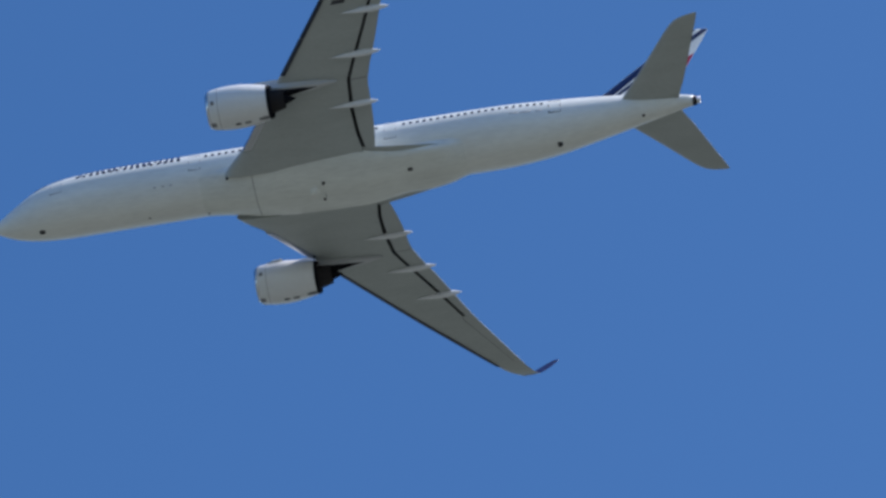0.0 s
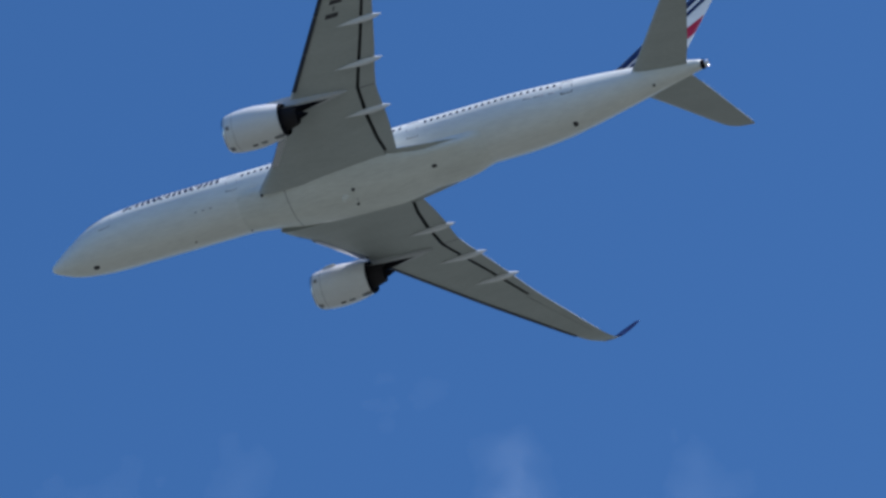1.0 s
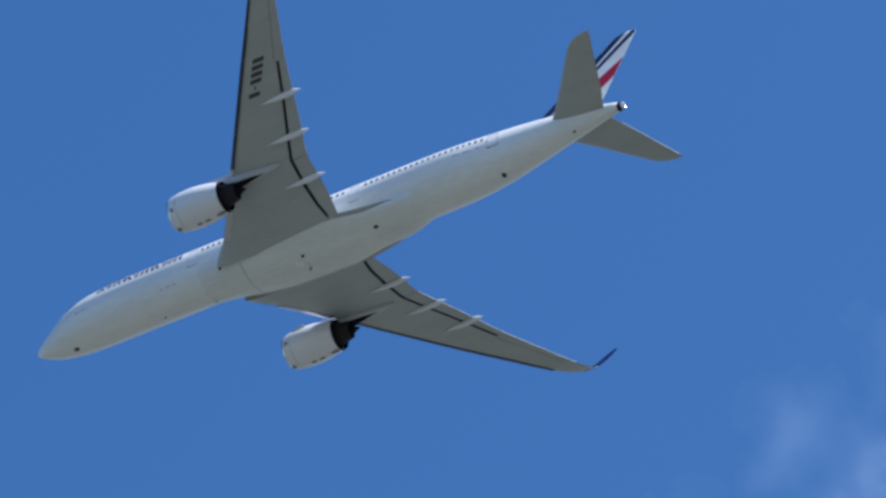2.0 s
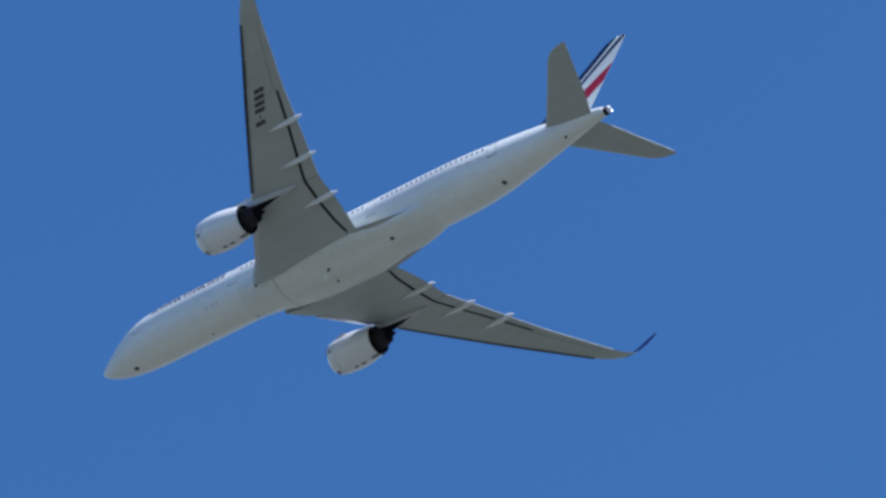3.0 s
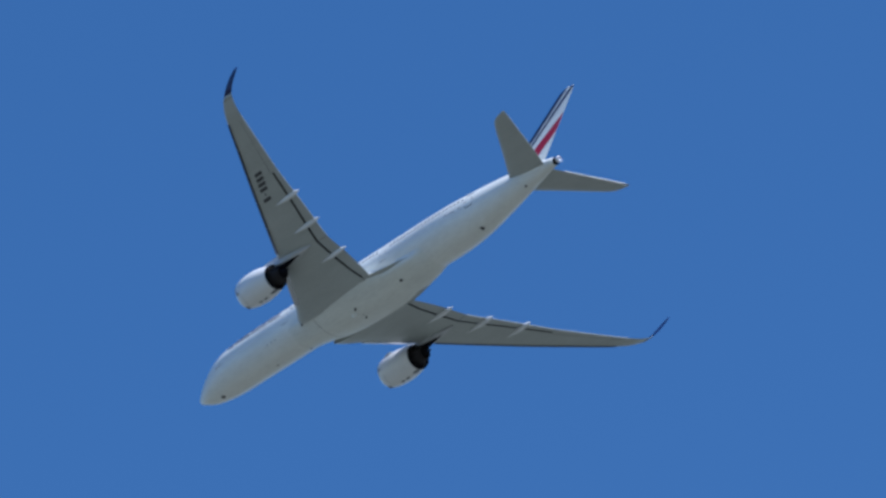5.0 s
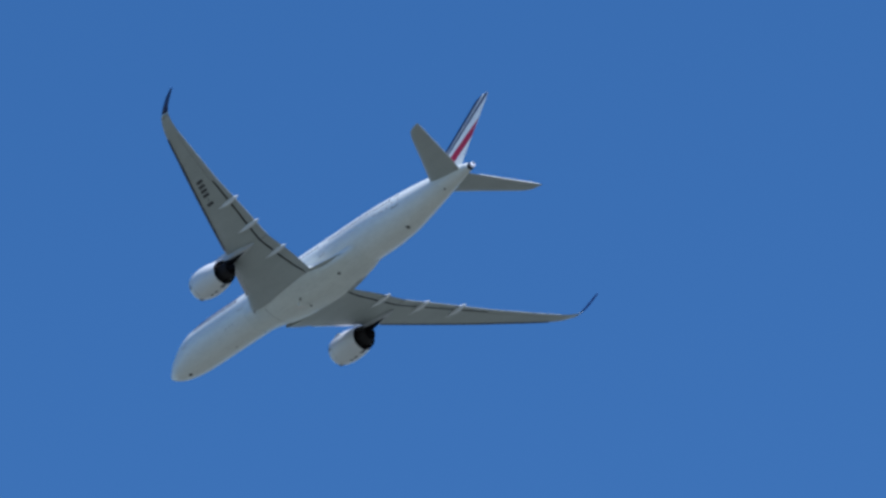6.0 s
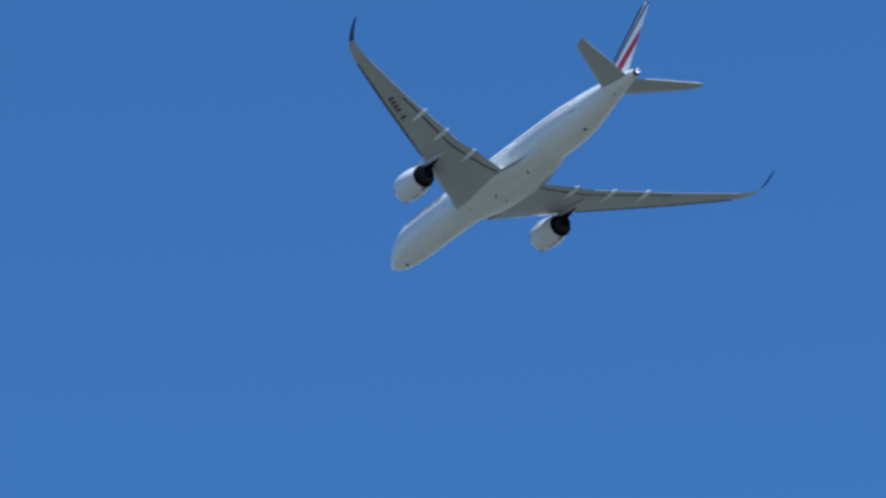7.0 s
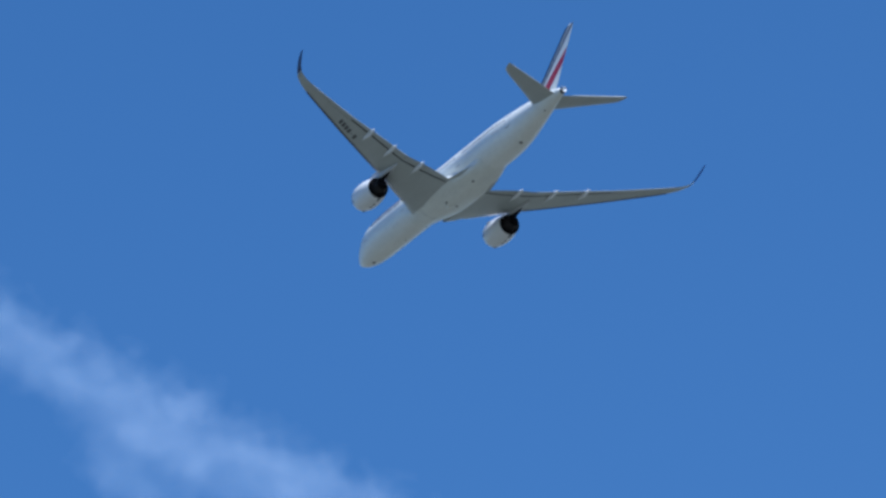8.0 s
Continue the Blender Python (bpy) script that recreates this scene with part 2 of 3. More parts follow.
def band_density(u, v):
    """A spread trail: soft body with a feathered upper edge, and below it a broad veil that thins out."""
    s = v + 0.06 * fbm(u * 1.7, v * 1.7, 1.7) + 0.05 * fbm(u * 6, v * 6, 5.2, 4)
    body = ease((0.4 - s) / 0.34) * ease((s + 0.42) / 0.4) * (0.9 + 0.4 * fbm(u * 2.2, v * 3.4, 11.0, 4))
    feather = bell(s - 0.22, 0.2) * clamp(0.5 + 1.2 * fbm(u * 4.5, v * 4.5, 17.0, 4))
    reach = u + 1.9 + 1.75 * v + 0.5 * fbm(u * 1.6, v * 1.6, 9.0)
    veil = ease(reach / 0.8) * ease((0.12 - s) / 0.3) * ease((v + 1.45) / 0.9) * (0.85 + 0.7 * fbm(u * 2.4, v * 2.4, 6.0))
    ends = clamp((3.4 - abs(u)) / 0.8)
    return ends * THICK * (0.14 * body + 0.05 * feather + 0.085 * veil)


def tufts(u, v, blobs, seed):
    """Soft tufts (u, v, half width, half height, density), torn by the wind."""
    du, dv = 0.22 * fbm(u * 1.6, v * 1.6, seed), 0.22 * fbm(u * 1.6, v * 1.6, seed + 10.0)
    total = sum(k * bell(u - a + du, ru) * bell(v - b + dv, rv) for a, b, ru, rv, k in blobs)
    return THICK * total * clamp(0.75 + 0.75 * fbm(u * 2.6, v * 2.6, seed + 20.0))


def puff_density(u, v):
    edge = clamp((1.6 - abs(u)) / 0.3) * clamp((0.95 - abs(v)) / 0.25)
    return edge * tufts(u, v, ((-0.61, -0.1, 0.32, 0.28, 0.055), (-0.6, -0.35, 0.25, 0.3, 0.03), (0.8, -0.45, 0.4, 0.35, 0.035)), 21.0)


def wisp_density(u, v):
    """Faint streaks above, brighter patches below them and a weak veil between."""
    edge = clamp((3.3 - abs(u)) / 0.4) * clamp((1.65 - abs(v)) / 0.3)
    return edge * tufts(u, v, ((0.77, 0.55, 0.24, 0.5, 0.018), (2.2, 1.1, 0.55, 0.3, 0.012), (-0.46, 0.6, 0.45, 0.4, 0.012), (-1.6, -0.15, 0.27, 0.25, 0.05), (-0.96, -0.68, 0.5, 0.26, 0.1),
                               (-0.12, -0.42, 0.6, 0.36, 0.055), (-1.95, -0.4, 0.25, 0.22, 0.03), (-2.7, -0.75, 0.4, 0.25, 0.025), (-0.6, -0.2, 1.5, 0.7, 0.022)), 14.0)


THICK = 1.15
build_cloud("contrail_cloud", -26.03, 27.21, 3.4, 1.5, -31.8, band_density, "thin white frayed trail of cloud in a blue sky")
build_cloud("cloud_puff", -75.4, 40.2, 1.6, 1.0, 0, puff_density, "small faint white cloud puff in a blue sky")
build_cloud("cloud_wisps", -70.6, 39.8, 3.3, 1.7, 0, wisp_density, "faint white cloud wisps in a blue sky", 0.03)

# ---- the airliner ----
plane = new("airliner")
tagged(plane, "white twin-engine wide-body airliner climbing with landing gear retracted", "airplane")

FUS_A = [0.0, 0.1, 0.4, 1.15, 2.3, 4.2, 6.0, 7.7, 10.0, 13.0, 20.0, 30.0, 40.0, 44.0, 48.0, 52.0, 56.0, 60.0, 63.0, 64.8, 65.45]
FUS_W = [0.03, 0.24, 0.5, 0.95, 1.54, 2.24, 2.6, 2.75, 2.82, 2.85, 2.85, 2.85, 2.85, 2.87, 2.86, 2.56, 2.04, 1.42, 0.92, 0.55, 0.42]
FUS_T = [-0.92, -0.7, -0.42, 0.1, 0.95, 2.28, 2.98, 3.3, 3.55, 3.64, 3.64, 3.64, 3.64, 3.62, 3.52, 3.38, 3.22, 2.9, 2.5, 2.08, 1.9]
FUS_B = [-0.98, -1.17, -1.4, -1.74, -2.1, -2.3, -2.33, -2.3, -2.27, -2.26, -2.26, -2.26, -2.26, -2.26, -2.2, -1.84, -1.0, -0.05, 0.68, 1.06, 1.14]


def fus(a):
    return smooth_table(a, FUS_A, FUS_W), smooth_table(a, FUS_A, FUS_T), smooth_table(a, FUS_A, FUS_B)


def fus_point(a, ang, lift=0.0):
    """A point of the fuselage skin; ang in degrees from port (0) over the top (90)."""
    w, t, b = fus(a)
    c, h = (t + b) / 2, (t - b) / 2
    return P(a, (w + lift) * math.cos(radians(ang)), c + (h + lift) * math.sin(radians(ang)))


def fus_at_z(a, z, side):
    w, t, b = fus(a)
    s = max(-1.0, min(1.0, (z - (t + b) / 2) / ((t - b) / 2)))
    ang = math.degrees(math.asin(s))
    return ang if side > 0 else 180 - ang


def fus_under(a, y, lift=0.0):
    """The skin below, at the given y."""
    w, t, b = fus(a)
    ang = -math.degrees(math.acos(max(-1, min(1, y / w))))
    return fus_point(a, ang, lift)


def build_fuselage():
    stations = sorted(set([0, 0.03, 0.1, 0.22, 0.4, 0.7, 1.15, 1.5, 2, 2.5, 3, 3.5, 4, 4.7, 5.5, 6.2, 7, 8, 9, 10, 11.5] + list(np.linspace(13, 43, 16)) + list(np.linspace(44, 65.45, 26))))
    rings = [[fus_point(a, k * 360 / 64) for k in range(64)] for a in stations]
    body = part("fuselage", loft(rings), WHITE, plane, "glossy white fuselage")
    return body


fuselage = build_fuselage()


def skin_strip(name, path, width, material, parent, lift=0.012, label=""):
    """A thin raised strip along points (a, ang) of the fuselage skin."""
    bm = bmesh.new()
    prev = None
    pts = [fus_point(a, g, lift) for a, g in path]
    for i, p in enumerate(pts):
        d = (pts[min(i + 1, len(pts) - 1)] - pts[max(i - 1, 0)]).normalized()
        a, g = path[i]
        nrm = (fus_point(a, g, 1.0) - fus_point(a, g)).normalized()
        s = d.cross(nrm).normalized() * width / 2
        base = -nrm * (lift + 0.03)
        row = [bm.verts.new(q) for q in (p - s + base, p - s, p + s, p + s + base)]
        if prev:
            for k in range(3):
                bm.faces.new((prev[k], prev[k + 1], row[k + 1], row[k]))
        else:
            bm.faces.new(row)
        prev = row
    bm.faces.new(prev)
    return part(name, bm, material, parent, label)


def pad(name, centre, u, v, nrm, lu, lv, material, parent, thick=0.05, power=2.5, label=""):
    """A rounded raised pad lying on a skin."""
    bm = bmesh.new()
    rim, low = [], []
    for k in range(16):
        c, s = math.cos(k * math.tau / 16), math.sin(k * math.tau / 16)
        q = u * (math.copysign(abs(c) ** (2 / power), c) * lu / 2) + v * (math.copysign(abs(s) ** (2 / power), s) * lv / 2)
        rim.append(bm.verts.new(centre + q * 0.9 + nrm * thick))
        low.append(bm.verts.new(centre + q - nrm * 0.08))
    bm.faces.new(rim)
    for k in range(16):
        bm.faces.new((low[k], low[(k + 1) % 16], rim[(k + 1) % 16], rim[k]))
    return part(name, bm, material, parent, label)


def skin_pad(name, a, ang, la, lg, material, thick=0.03, power=2.5, label=""):
    c = fus_point(a, ang)
    u = (fus_point(a - 0.1, ang) - fus_point(a + 0.1, ang)).normalized()
    nrm = (fus_point(a, ang, 1.0) - c).normalized()
    return pad(name, c, u, nrm.cross(u).normalized(), nrm, la, lg, material, fuselage, thick, power, label)


DOORS = [(6.4, 1.05, 1.95), (19.4, 1.05, 1.95), (37.6, 1.05, 1.95), (52.75, 1.05, 1.9)]


def build_windows():
    first = None
    a = 8.4
    while a < 52.0:
        if all(abs(a - d) > 0.95 for d, _, _ in DOORS):
            for side in (1, -1):
                z = 1.5
                ang = fus_at_z(a, z, side)
                c = fus_point(a, ang)
                u = Vector((1, 0, 0))
                nrm = (fus_point(a, ang, 1.0) - c).normalized()
                if first is None:
                    first = pad("cabin_window", Vector(), Vector((1, 0, 0)), Vector((0, 0, 1)), Vector((0, -1, 0)), 0.34, 0.48, GLASS, fuselage, 0.012, 3)
                    ob = first
                else:
                    ob = new("cabin_window", first.data)
                    ob.parent = fuselage
                m = Matrix((u * (1 if side < 0 else -1), -nrm, (u * (1 if side < 0 else -1)).cross(nrm) * -1)).transposed().to_4x4()
                ob.matrix_basis = Matrix.Translation(c) @ m
        a += 0.635


build_windows()


def build_doors():
    for a, w, h in DOORS:
        for side in (1, -1):
            g0, g1 = fus_at_z(a, -0.2 + (0.35 if a > 50 else 0), side), fus_at_z(a, 1.85, side)
            path = [(a - w / 2, g0), (a - w / 2, (g0 + g1) / 2), (a - w / 2, g1), (a, g1 + 0.5 * side), (a + w / 2, g1), (a + w / 2, (g0 + g1) / 2), (a + w / 2, g0), (a, g0), (a - w / 2, g0)]
            skin_strip("cabin_door_outline", path, 0.1, FAINT if a < 50 else SEAM, fuselage, 0.025, "thin grey outline of a cabin door")


build_doors()


def build_titles():
    # plain navy bars where the airline's name stands, between the first two doors
    for side in (1, -1):
        for k in range(9):
            a = 8.95 + 1.08 * k
            for off, z0, z1 in ((-0.3, 1.5, 3.2), (0.28, 1.5 if k % 3 else 1.9, 3.2)):
                path = [(a + off, fus_at_z(a + off, z0 + (z1 - z0) * j / 5, side)) for j in range(6)]
                skin_strip("title_bar", path, 0.3, NAVY, fuselage, 0.016, "navy bar of the title on the fuselage")


build_titles()


def build_cockpit():
    # Six panes round the flight deck
    for side in (1, -1):
        for a0, a1, g0, g1 in ((2.3, 3.3, 63, 87), (2.9, 4.15, 43, 61), (4.25, 5.35, 32, 44)):
            bm = bmesh.new()
            grid = []
            for i in range(4):
                row = []
                for k in range(4):
                    a = a0 + (a1 - a0) * i / 3
                    g = g0 + (g1 - g0) * k / 3
                    row.append(bm.verts.new(fus_point(a, g if side > 0 else 180 - g, 0.03)))
                grid.append(row)
            for i in range(3):
                for k in range(3):
                    bm.faces.new((grid[i][k], grid[i + 1][k], grid[i + 1][k + 1], grid[i][k + 1]))
            edge = bmesh.ops.extrude_face_region(bm, geom=bm.faces[:])
            for v in edge["geom"]:
                if isinstance(v, bmesh.types.BMVert):
                    v.co += Vector((-0.03, -0.05 * side, -0.05))
            part("windscreen_pane", bm, GLASS, fuselage, "dark cockpit window pane")


build_cockpit()

# ---- belly fairing ----
BULGE_A = [19.0, 20.5, 22.5, 24.7, 27.5, 31.0, 36.0, 39.5, 41.6, 42.8, 43.6, 44.4]
BULGE_V = [-0.08, 0.08, 0.34, 0.66, 0.92, 1.0, 1.05, 1.1, 1.08, 0.85, 0.35, -0.12]


def belly_point(a, g, inset=0.0):
    """The fairing follows the body's section and swells below it, most at the shoulders under the wing roots."""
    b = smooth_table(a, BULGE_A, BULGE_V)
    low = max(0.0, min(1.0, (a - 34.5) / 4))
    shoulder = math.exp(-((abs(abs(g + 90) - 54 + 8 * low) / (22 - 2 * low)) ** 2)) * max(0.0, min(1.0, (44.0 - a) / 3.5)) * max(0.0, min(1.0, (a - 20.5) / 4))
    fade = max(0.0, min(1.0, (71 - 14 * low - abs(g + 90)) / 18))
    fade = fade * fade * (3 - 2 * fade)
    return fus_point(a, g, b * (0.78 - 0.42 * low + (0.45 - 0.05 * low) * shoulder) * fade - 0.05 * (1 - fade) - inset)


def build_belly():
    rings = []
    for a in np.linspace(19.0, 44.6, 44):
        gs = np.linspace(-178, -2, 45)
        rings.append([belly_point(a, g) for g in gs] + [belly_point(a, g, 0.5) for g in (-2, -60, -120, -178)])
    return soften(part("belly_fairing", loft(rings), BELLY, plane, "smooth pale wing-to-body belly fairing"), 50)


belly = build_belly()


def belly_z(a, y):
    lo, hi = -90.0, 0.0
    for _ in range(24):
        g = (lo + hi) / 2
        if belly_point(a, g).y < abs(y):
            lo = g
        else:
            hi = g
    return belly_point(a, lo).z


def belly_line(name, pts, width, material=None):
    """A narrow raised strip on the belly fairing through (a, y) points."""
    bm = bmesh.new()
    prev = None
    for i, (a, y) in enumerate(pts):
        a0, y0 = pts[max(0, i - 1)]
        a1, y1 = pts[min(len(pts) - 1, i + 1)]
        d = Vector((-(a1 - a0), y1 - y0, 0)).normalized()
        s = Vector((-d.y, d.x, 0)) * width / 2
        q = P(a, y, 0)
        row = []
        for e, dz in ((-1, 0.05), (-1, -0.008), (1, -0.008), (1, 0.05)):
            r = q + s * e
            row.append(bm.verts.new((r.x, r.y, belly_z(33 - r.x, r.y) + dz)))
        if prev:
            for k in range(3):
                bm.faces.new((prev[k], prev[k + 1], row[k + 1], row[k]))
        prev = row
    return part(name, bm, material or SEAM, belly)


# front joint of the fairing
belly_line("panel_joint", [(24.7, y) for y in np.linspace(-2.7, 2.7, 22)], 0.06)


def belly_pad(name, a, y, la, ly, material, thick=0.06, label=""):
    return pad(name, P(a, y, belly_z(a, y)), Vector((1, 0, 0)), Vector((0, 1, 0)), Vector((0, 0, -1)), la, ly, material, belly, thick, 2.5, label)


belly_pad("drain_mast", 31.05, 1.02, 0.3, 0.22, MARK, 0.22, "small dark drain mast")
belly_pad("drain_mast", 30.83, -0.83, 0.26, 0.2, MARK, 0.15, "small dark drain mast")
belly_line("panel_joint", [(31.0, y) for y in np.linspace(-0.7, -0.1, 5)], 0.05, SEAM)
belly_pad("air_outlet", 39.03, 0.7, 0.55, 0.42, MARK, 0.03, "dark oval air outlet")

# small things on the fuselage underside
c = fus_under(4.65, 0.02)
pad("nose_gear_outlet", c, Vector((1, 0, 0)), Vector((0, 1, 0)), Vector((0, 0, -1)), 0.62, 0.5, MARK, fuselage, 0.05, 2.3, "dark oval outlet under the nose")
c = fus_under(52.7, 0.05)
pad("outflow_valve", c, Vector((1, 0, 0.2)).normalized(), Vector((0, 1, 0)), Vector((0, 0, -1)), 0.7, 0.6, MARK, fuselage, 0.04, 2.3, "dark round outflow valve")
belly_pad("small_antenna", 22.35, 2.25, 0.3, 0.24, MARK, 0.1)
for a, y, s in ((60.6, 0.35, 0.28), (20.0, -1.1, 0.2), (14.6, -0.4, 0.18)):
    c = fus_under(a, y)
    pad("small_antenna", c, Vector((1, 0, 0)), Vector((0, 1, 0)), Vector((0, 0, -1)), s, s * 0.8, MARK, fuselage, 0.1, 2.3)
for i in range(3):
    skin_pad("probe_cover", 15.6 + i * 0.75, fus_at_z(15.6, -1.2, 1), 0.3, 0.16, FAINT)
# unreadable small titles below the windows
for a, la in ((49.0, 0.9), (50.1, 1.1), (51.3, 0.6)):
    skin_pad("title_bar", a, fus_at_z(a, 0.45, 1), la, 0.2, FAINT, 0.006, 8)
    skin_pad("title_bar", a, fus_at_z(a, 0.45, -1), la, 0.2, FAINT, 0.006, 8)

# ---- wings ----
W_Y = [2.6, 3.3, 5.0, 7.5, 10.5, 14.0, 17.5, 21.0, 25.0, 29.0, 30.4, 31.3]
W_LE = [22.2, 22.75, 24.4, 26.2, 28.35, 30.85, 33.35, 35.85, 38.75, 41.65, 42.72, 43.6]
W_TE = [36.1, 36.3, 36.6, 36.85, 37.1, 38.4, 39.62, 40.85, 42.5, 44.15, 44.75, 45.2]
W_ZT = [-2.0, -1.9, -1.55, -1.0, -0.5, 0.05, 0.62, 1.18, 1.88, 2.62, 3.02, 3.45]
W_ZL = [-1.35, -1.28, -1.0, -0.6, -0.15, 0.3, 0.78, 1.28, 1.94, 2.66, 3.06, 3.5]
W_TH = [0.15, 0.148, 0.14, 0.13, 0.118, 0.11, 0.107, 0.104, 0.1, 0.098, 0.095, 0.09]
SLOT_Y = [2.6, 3.3, 5.0, 7.5, 10.5, 12.2, 16.5, 21.0]
SLOT_A = [35.2, 35.17, 34.9, 34.85, 35.15, 35.9, 37.9, 39.85]


def wing_at(y):
    return [smooth_table(y, W_Y, t) for t in (W_LE, W_TE, W_ZL, W_ZT, W_TH)]


def foil(x):
    """Half thickness of a section of unit thickness at the chord fraction x."""
    return 5 * (0.2969 * math.sqrt(max(0, x)) - 0.126 * x - 0.3516 * x**2 + 0.2843 * x**3 - 0.1030 * x**4)


def wing_point(y, x, up, side, lift=0.0):
    le, te, zl, zt, th = wing_at(y)
    ch = te - le
    droop = max(0.0, 1 - x / 0.3) ** 2 * 0.012 * ch
    z = zl + (zt - zl) * x + 0.12 * th * ch * math.sin(math.pi * x) - droop
    t = foil(x) * th * ch
    return P(le + ch * x, y * side, z + (t * 1.2 + lift if up else -t * 0.82 - lift))


def slot_x(y):
    le, te = wing_at(y)[:2]
    return (interp(y, SLOT_Y, SLOT_A) - le) / (te - le)


XS = [0.5 * (1 - math.cos(math.pi * k / 14)) for k in range(15)]


def build_wing(side):
    ys = [2.6, 3.3, 4.2, 5, 6.2, 7.5, 9, 10.5, 12.2, 14, 15.8, 17.5, 19.2, 20.9]
    lab = "grey swept port wing seen from below" if side > 0 else "grey swept starboard wing seen from below"
    # inner part: ends at the flap slot, its upper skin carries on as a lip over the gap
    rings = []
    for y in ys:
        s = slot_x(y)
        le, te = wing_at(y)[:2]
        gap = 0.42 / (te - le)
        ring = [wing_point(y, x * (s + gap), True, side) for x in reversed(XS)]
        ring += [wing_point(y, x * s, False, side) for x in XS[1:]]
        q = wing_point(y, s, True, side)
        ring += [q + Vector((0, 0, -0.06)), wing_point(y, s + gap, True, side) + Vector((0, 0, -0.05))]
        rings.append(ring)
    bm = loft(rings)
    # outer part, whole section
    outer = []
    for y in [20.9, 22.5, 24, 25.5, 27, 28, 29, 29.8, 30.4, 30.9, 31.3]:
        outer.append([wing_point(y, x, True, side) for x in reversed(XS)] + [wing_point(y, x, False, side) for x in XS[1:-1]])
    loft(outer, bm=bm)
    wing = soften(part("wing", bm, GREY, plane, lab), 50)
    # cove in the flap gap: dark grey skin, painted deeper for the gap's shade
    cv = []
    for y in ys:
        s = slot_x(y)
        le, te = wing_at(y)[:2]
        g = 0.36 / (te - le)
        lo = wing_point(y, s, False, side) + Vector((0, 0, 0.05))
        hi = wing_point(y, s, True, side) + Vector((0, 0, -0.09))
        hi2 = wing_point(y, s + g, True, side) + Vector((0, 0, -0.09))
        e = Vector((-0.015, 0, 0))
        cv.append([lo + e, hi + e, hi2, hi2 + Vector((0, 0, 0.02)), hi + e + Vector((-0.01, 0, 0.03)) - e * 2, lo - e])
    soften(part("flap_cove", loft(cv), COVE, wing, "dark cove skin, painted as the shade of the flap gap"))
    # flaps
    for y0, y1, nm in ((3.35, 10.44, "inboard_flap"), (10.46, 20.88, "outboard_flap")):
        rr = []
        for y in np.linspace(y0, y1, 9):
            s = slot_x(y)
            le, te = wing_at(y)[:2]
            g = s + 0.3 / (te - le)
            rr.append([wing_point(y, g + (1 - g) * x, True, side) + Vector((0, 0, -0.14 * (1 - x))) for x in (1, 0.7, 0.4, 0.15, 0.04)]
                      + [wing_point(y, g + 0.002, False, side) + Vector((0, 0, 0.12))]
                      + [wing_point(y, g + (1 - g) * x, False, side) for x in (0.04, 0.15, 0.4, 0.7)])
        soften(part(nm, loft(rr), FLAPGREY, wing), 60)
    # dark joint where the flaps meet
    bm = bmesh.new()
    prev = None
    s0 = slot_x(10.45) + 0.04
    for k in range(7):
        x = s0 + (0.985 - s0) * k / 6
        row = [bm.verts.new(wing_point(y, x, False, side, l)) for y, l in ((10.4, 0.006), (10.5, 0.006), (10.5, -0.03), (10.4, -0.03))]
        if prev:
            for q in range(4):
                bm.faces.new((prev[q], prev[(q + 1) % 4], row[(q + 1) % 4], row[q]))
        prev = row
    part("flap_joint", bm, SEAM, wing)
    # ailerons: proud hinge joints
    for y0, y1 in ((21.1, 24.7), (24.9, 28.6)):
        bm = bmesh.new()
        prev = None
        for y in np.linspace(y0, y1, 8):
            row = [bm.verts.new(wing_point(y, x, False, side, 0.006)) for x in (0.755, 0.775)]
            row += [bm.verts.new(wing_point(y, x, False, side, -0.03)) for x in (0.775, 0.755)]
            if prev:
                for k in range(4):
                    bm.faces.new((prev[k], prev[(k + 1) % 4], row[(k + 1) % 4], row[k]))
            prev = row
        part("aileron_joint", bm, SEAM, wing)
    # leading-edge slats; the outer ones carry a painted dark reflection
    for y0, y1 in ((5.0, 9.4), (11.9, 15.3), (15.4, 18.8), (18.9, 22.3), (22.4, 25.6), (25.7, 28.9)):
        rr = []
        for y in np.linspace(y0, y1, 6):
            le, te, zl, zt, th = wing_at(y)
            ch = te - le
            w = min(0.11, 0.44 / ch) if y0 > 11 else 0.8 / ch
            hang = Vector((0.03, 0, -0.07)) if y0 > 11 else Vector((0.08, 0, -0.16))
            fr = [w * 1.6, w * 0.8, w * 0.3, 0]
            rr.append([wing_point(y, x, True, side, 0.012) + Vector((0.015, 0, 0)) for x in fr] + [wing_point(y, x, False, side, 0.012) + hang * (1.0 if y0 > 11 else 1.05 - x / w) for x in (w * 0.1, w * 0.4, w * 0.75, w)]
                      + [wing_point(y, w, False, side, -0.03), wing_point(y, w * 1.6, True, side, -0.03)])
        soften(part("slat", loft(rr), SLAT if y0 > 11 else DROOP, wing, "leading-edge slat with a dark reflection painted in" if y0 > 11 else "bright bare-metal inboard leading edge"), 50)
    # landing light in the wing root
    if side < 0:
        rr = []
        for y in np.linspace(3.75, 4.75, 5):
            rr.append([wing_point(y, x, True, side, 0.015) + Vector((0.02, 0, 0)) for x in (0.02, 0.006, 0)] + [wing_point(y, x, False, side, 0.015) + Vector((0.02, 0, 0)) for x in (0.004, 0.012, 0.024)] + [wing_point(y, 0.024, False, side, -0.05), wing_point(y, 0.02, True, side, -0.05)])
        soften(part("landing_light", loft(rr), GLASS, wing, "dark glass landing light"), 50)
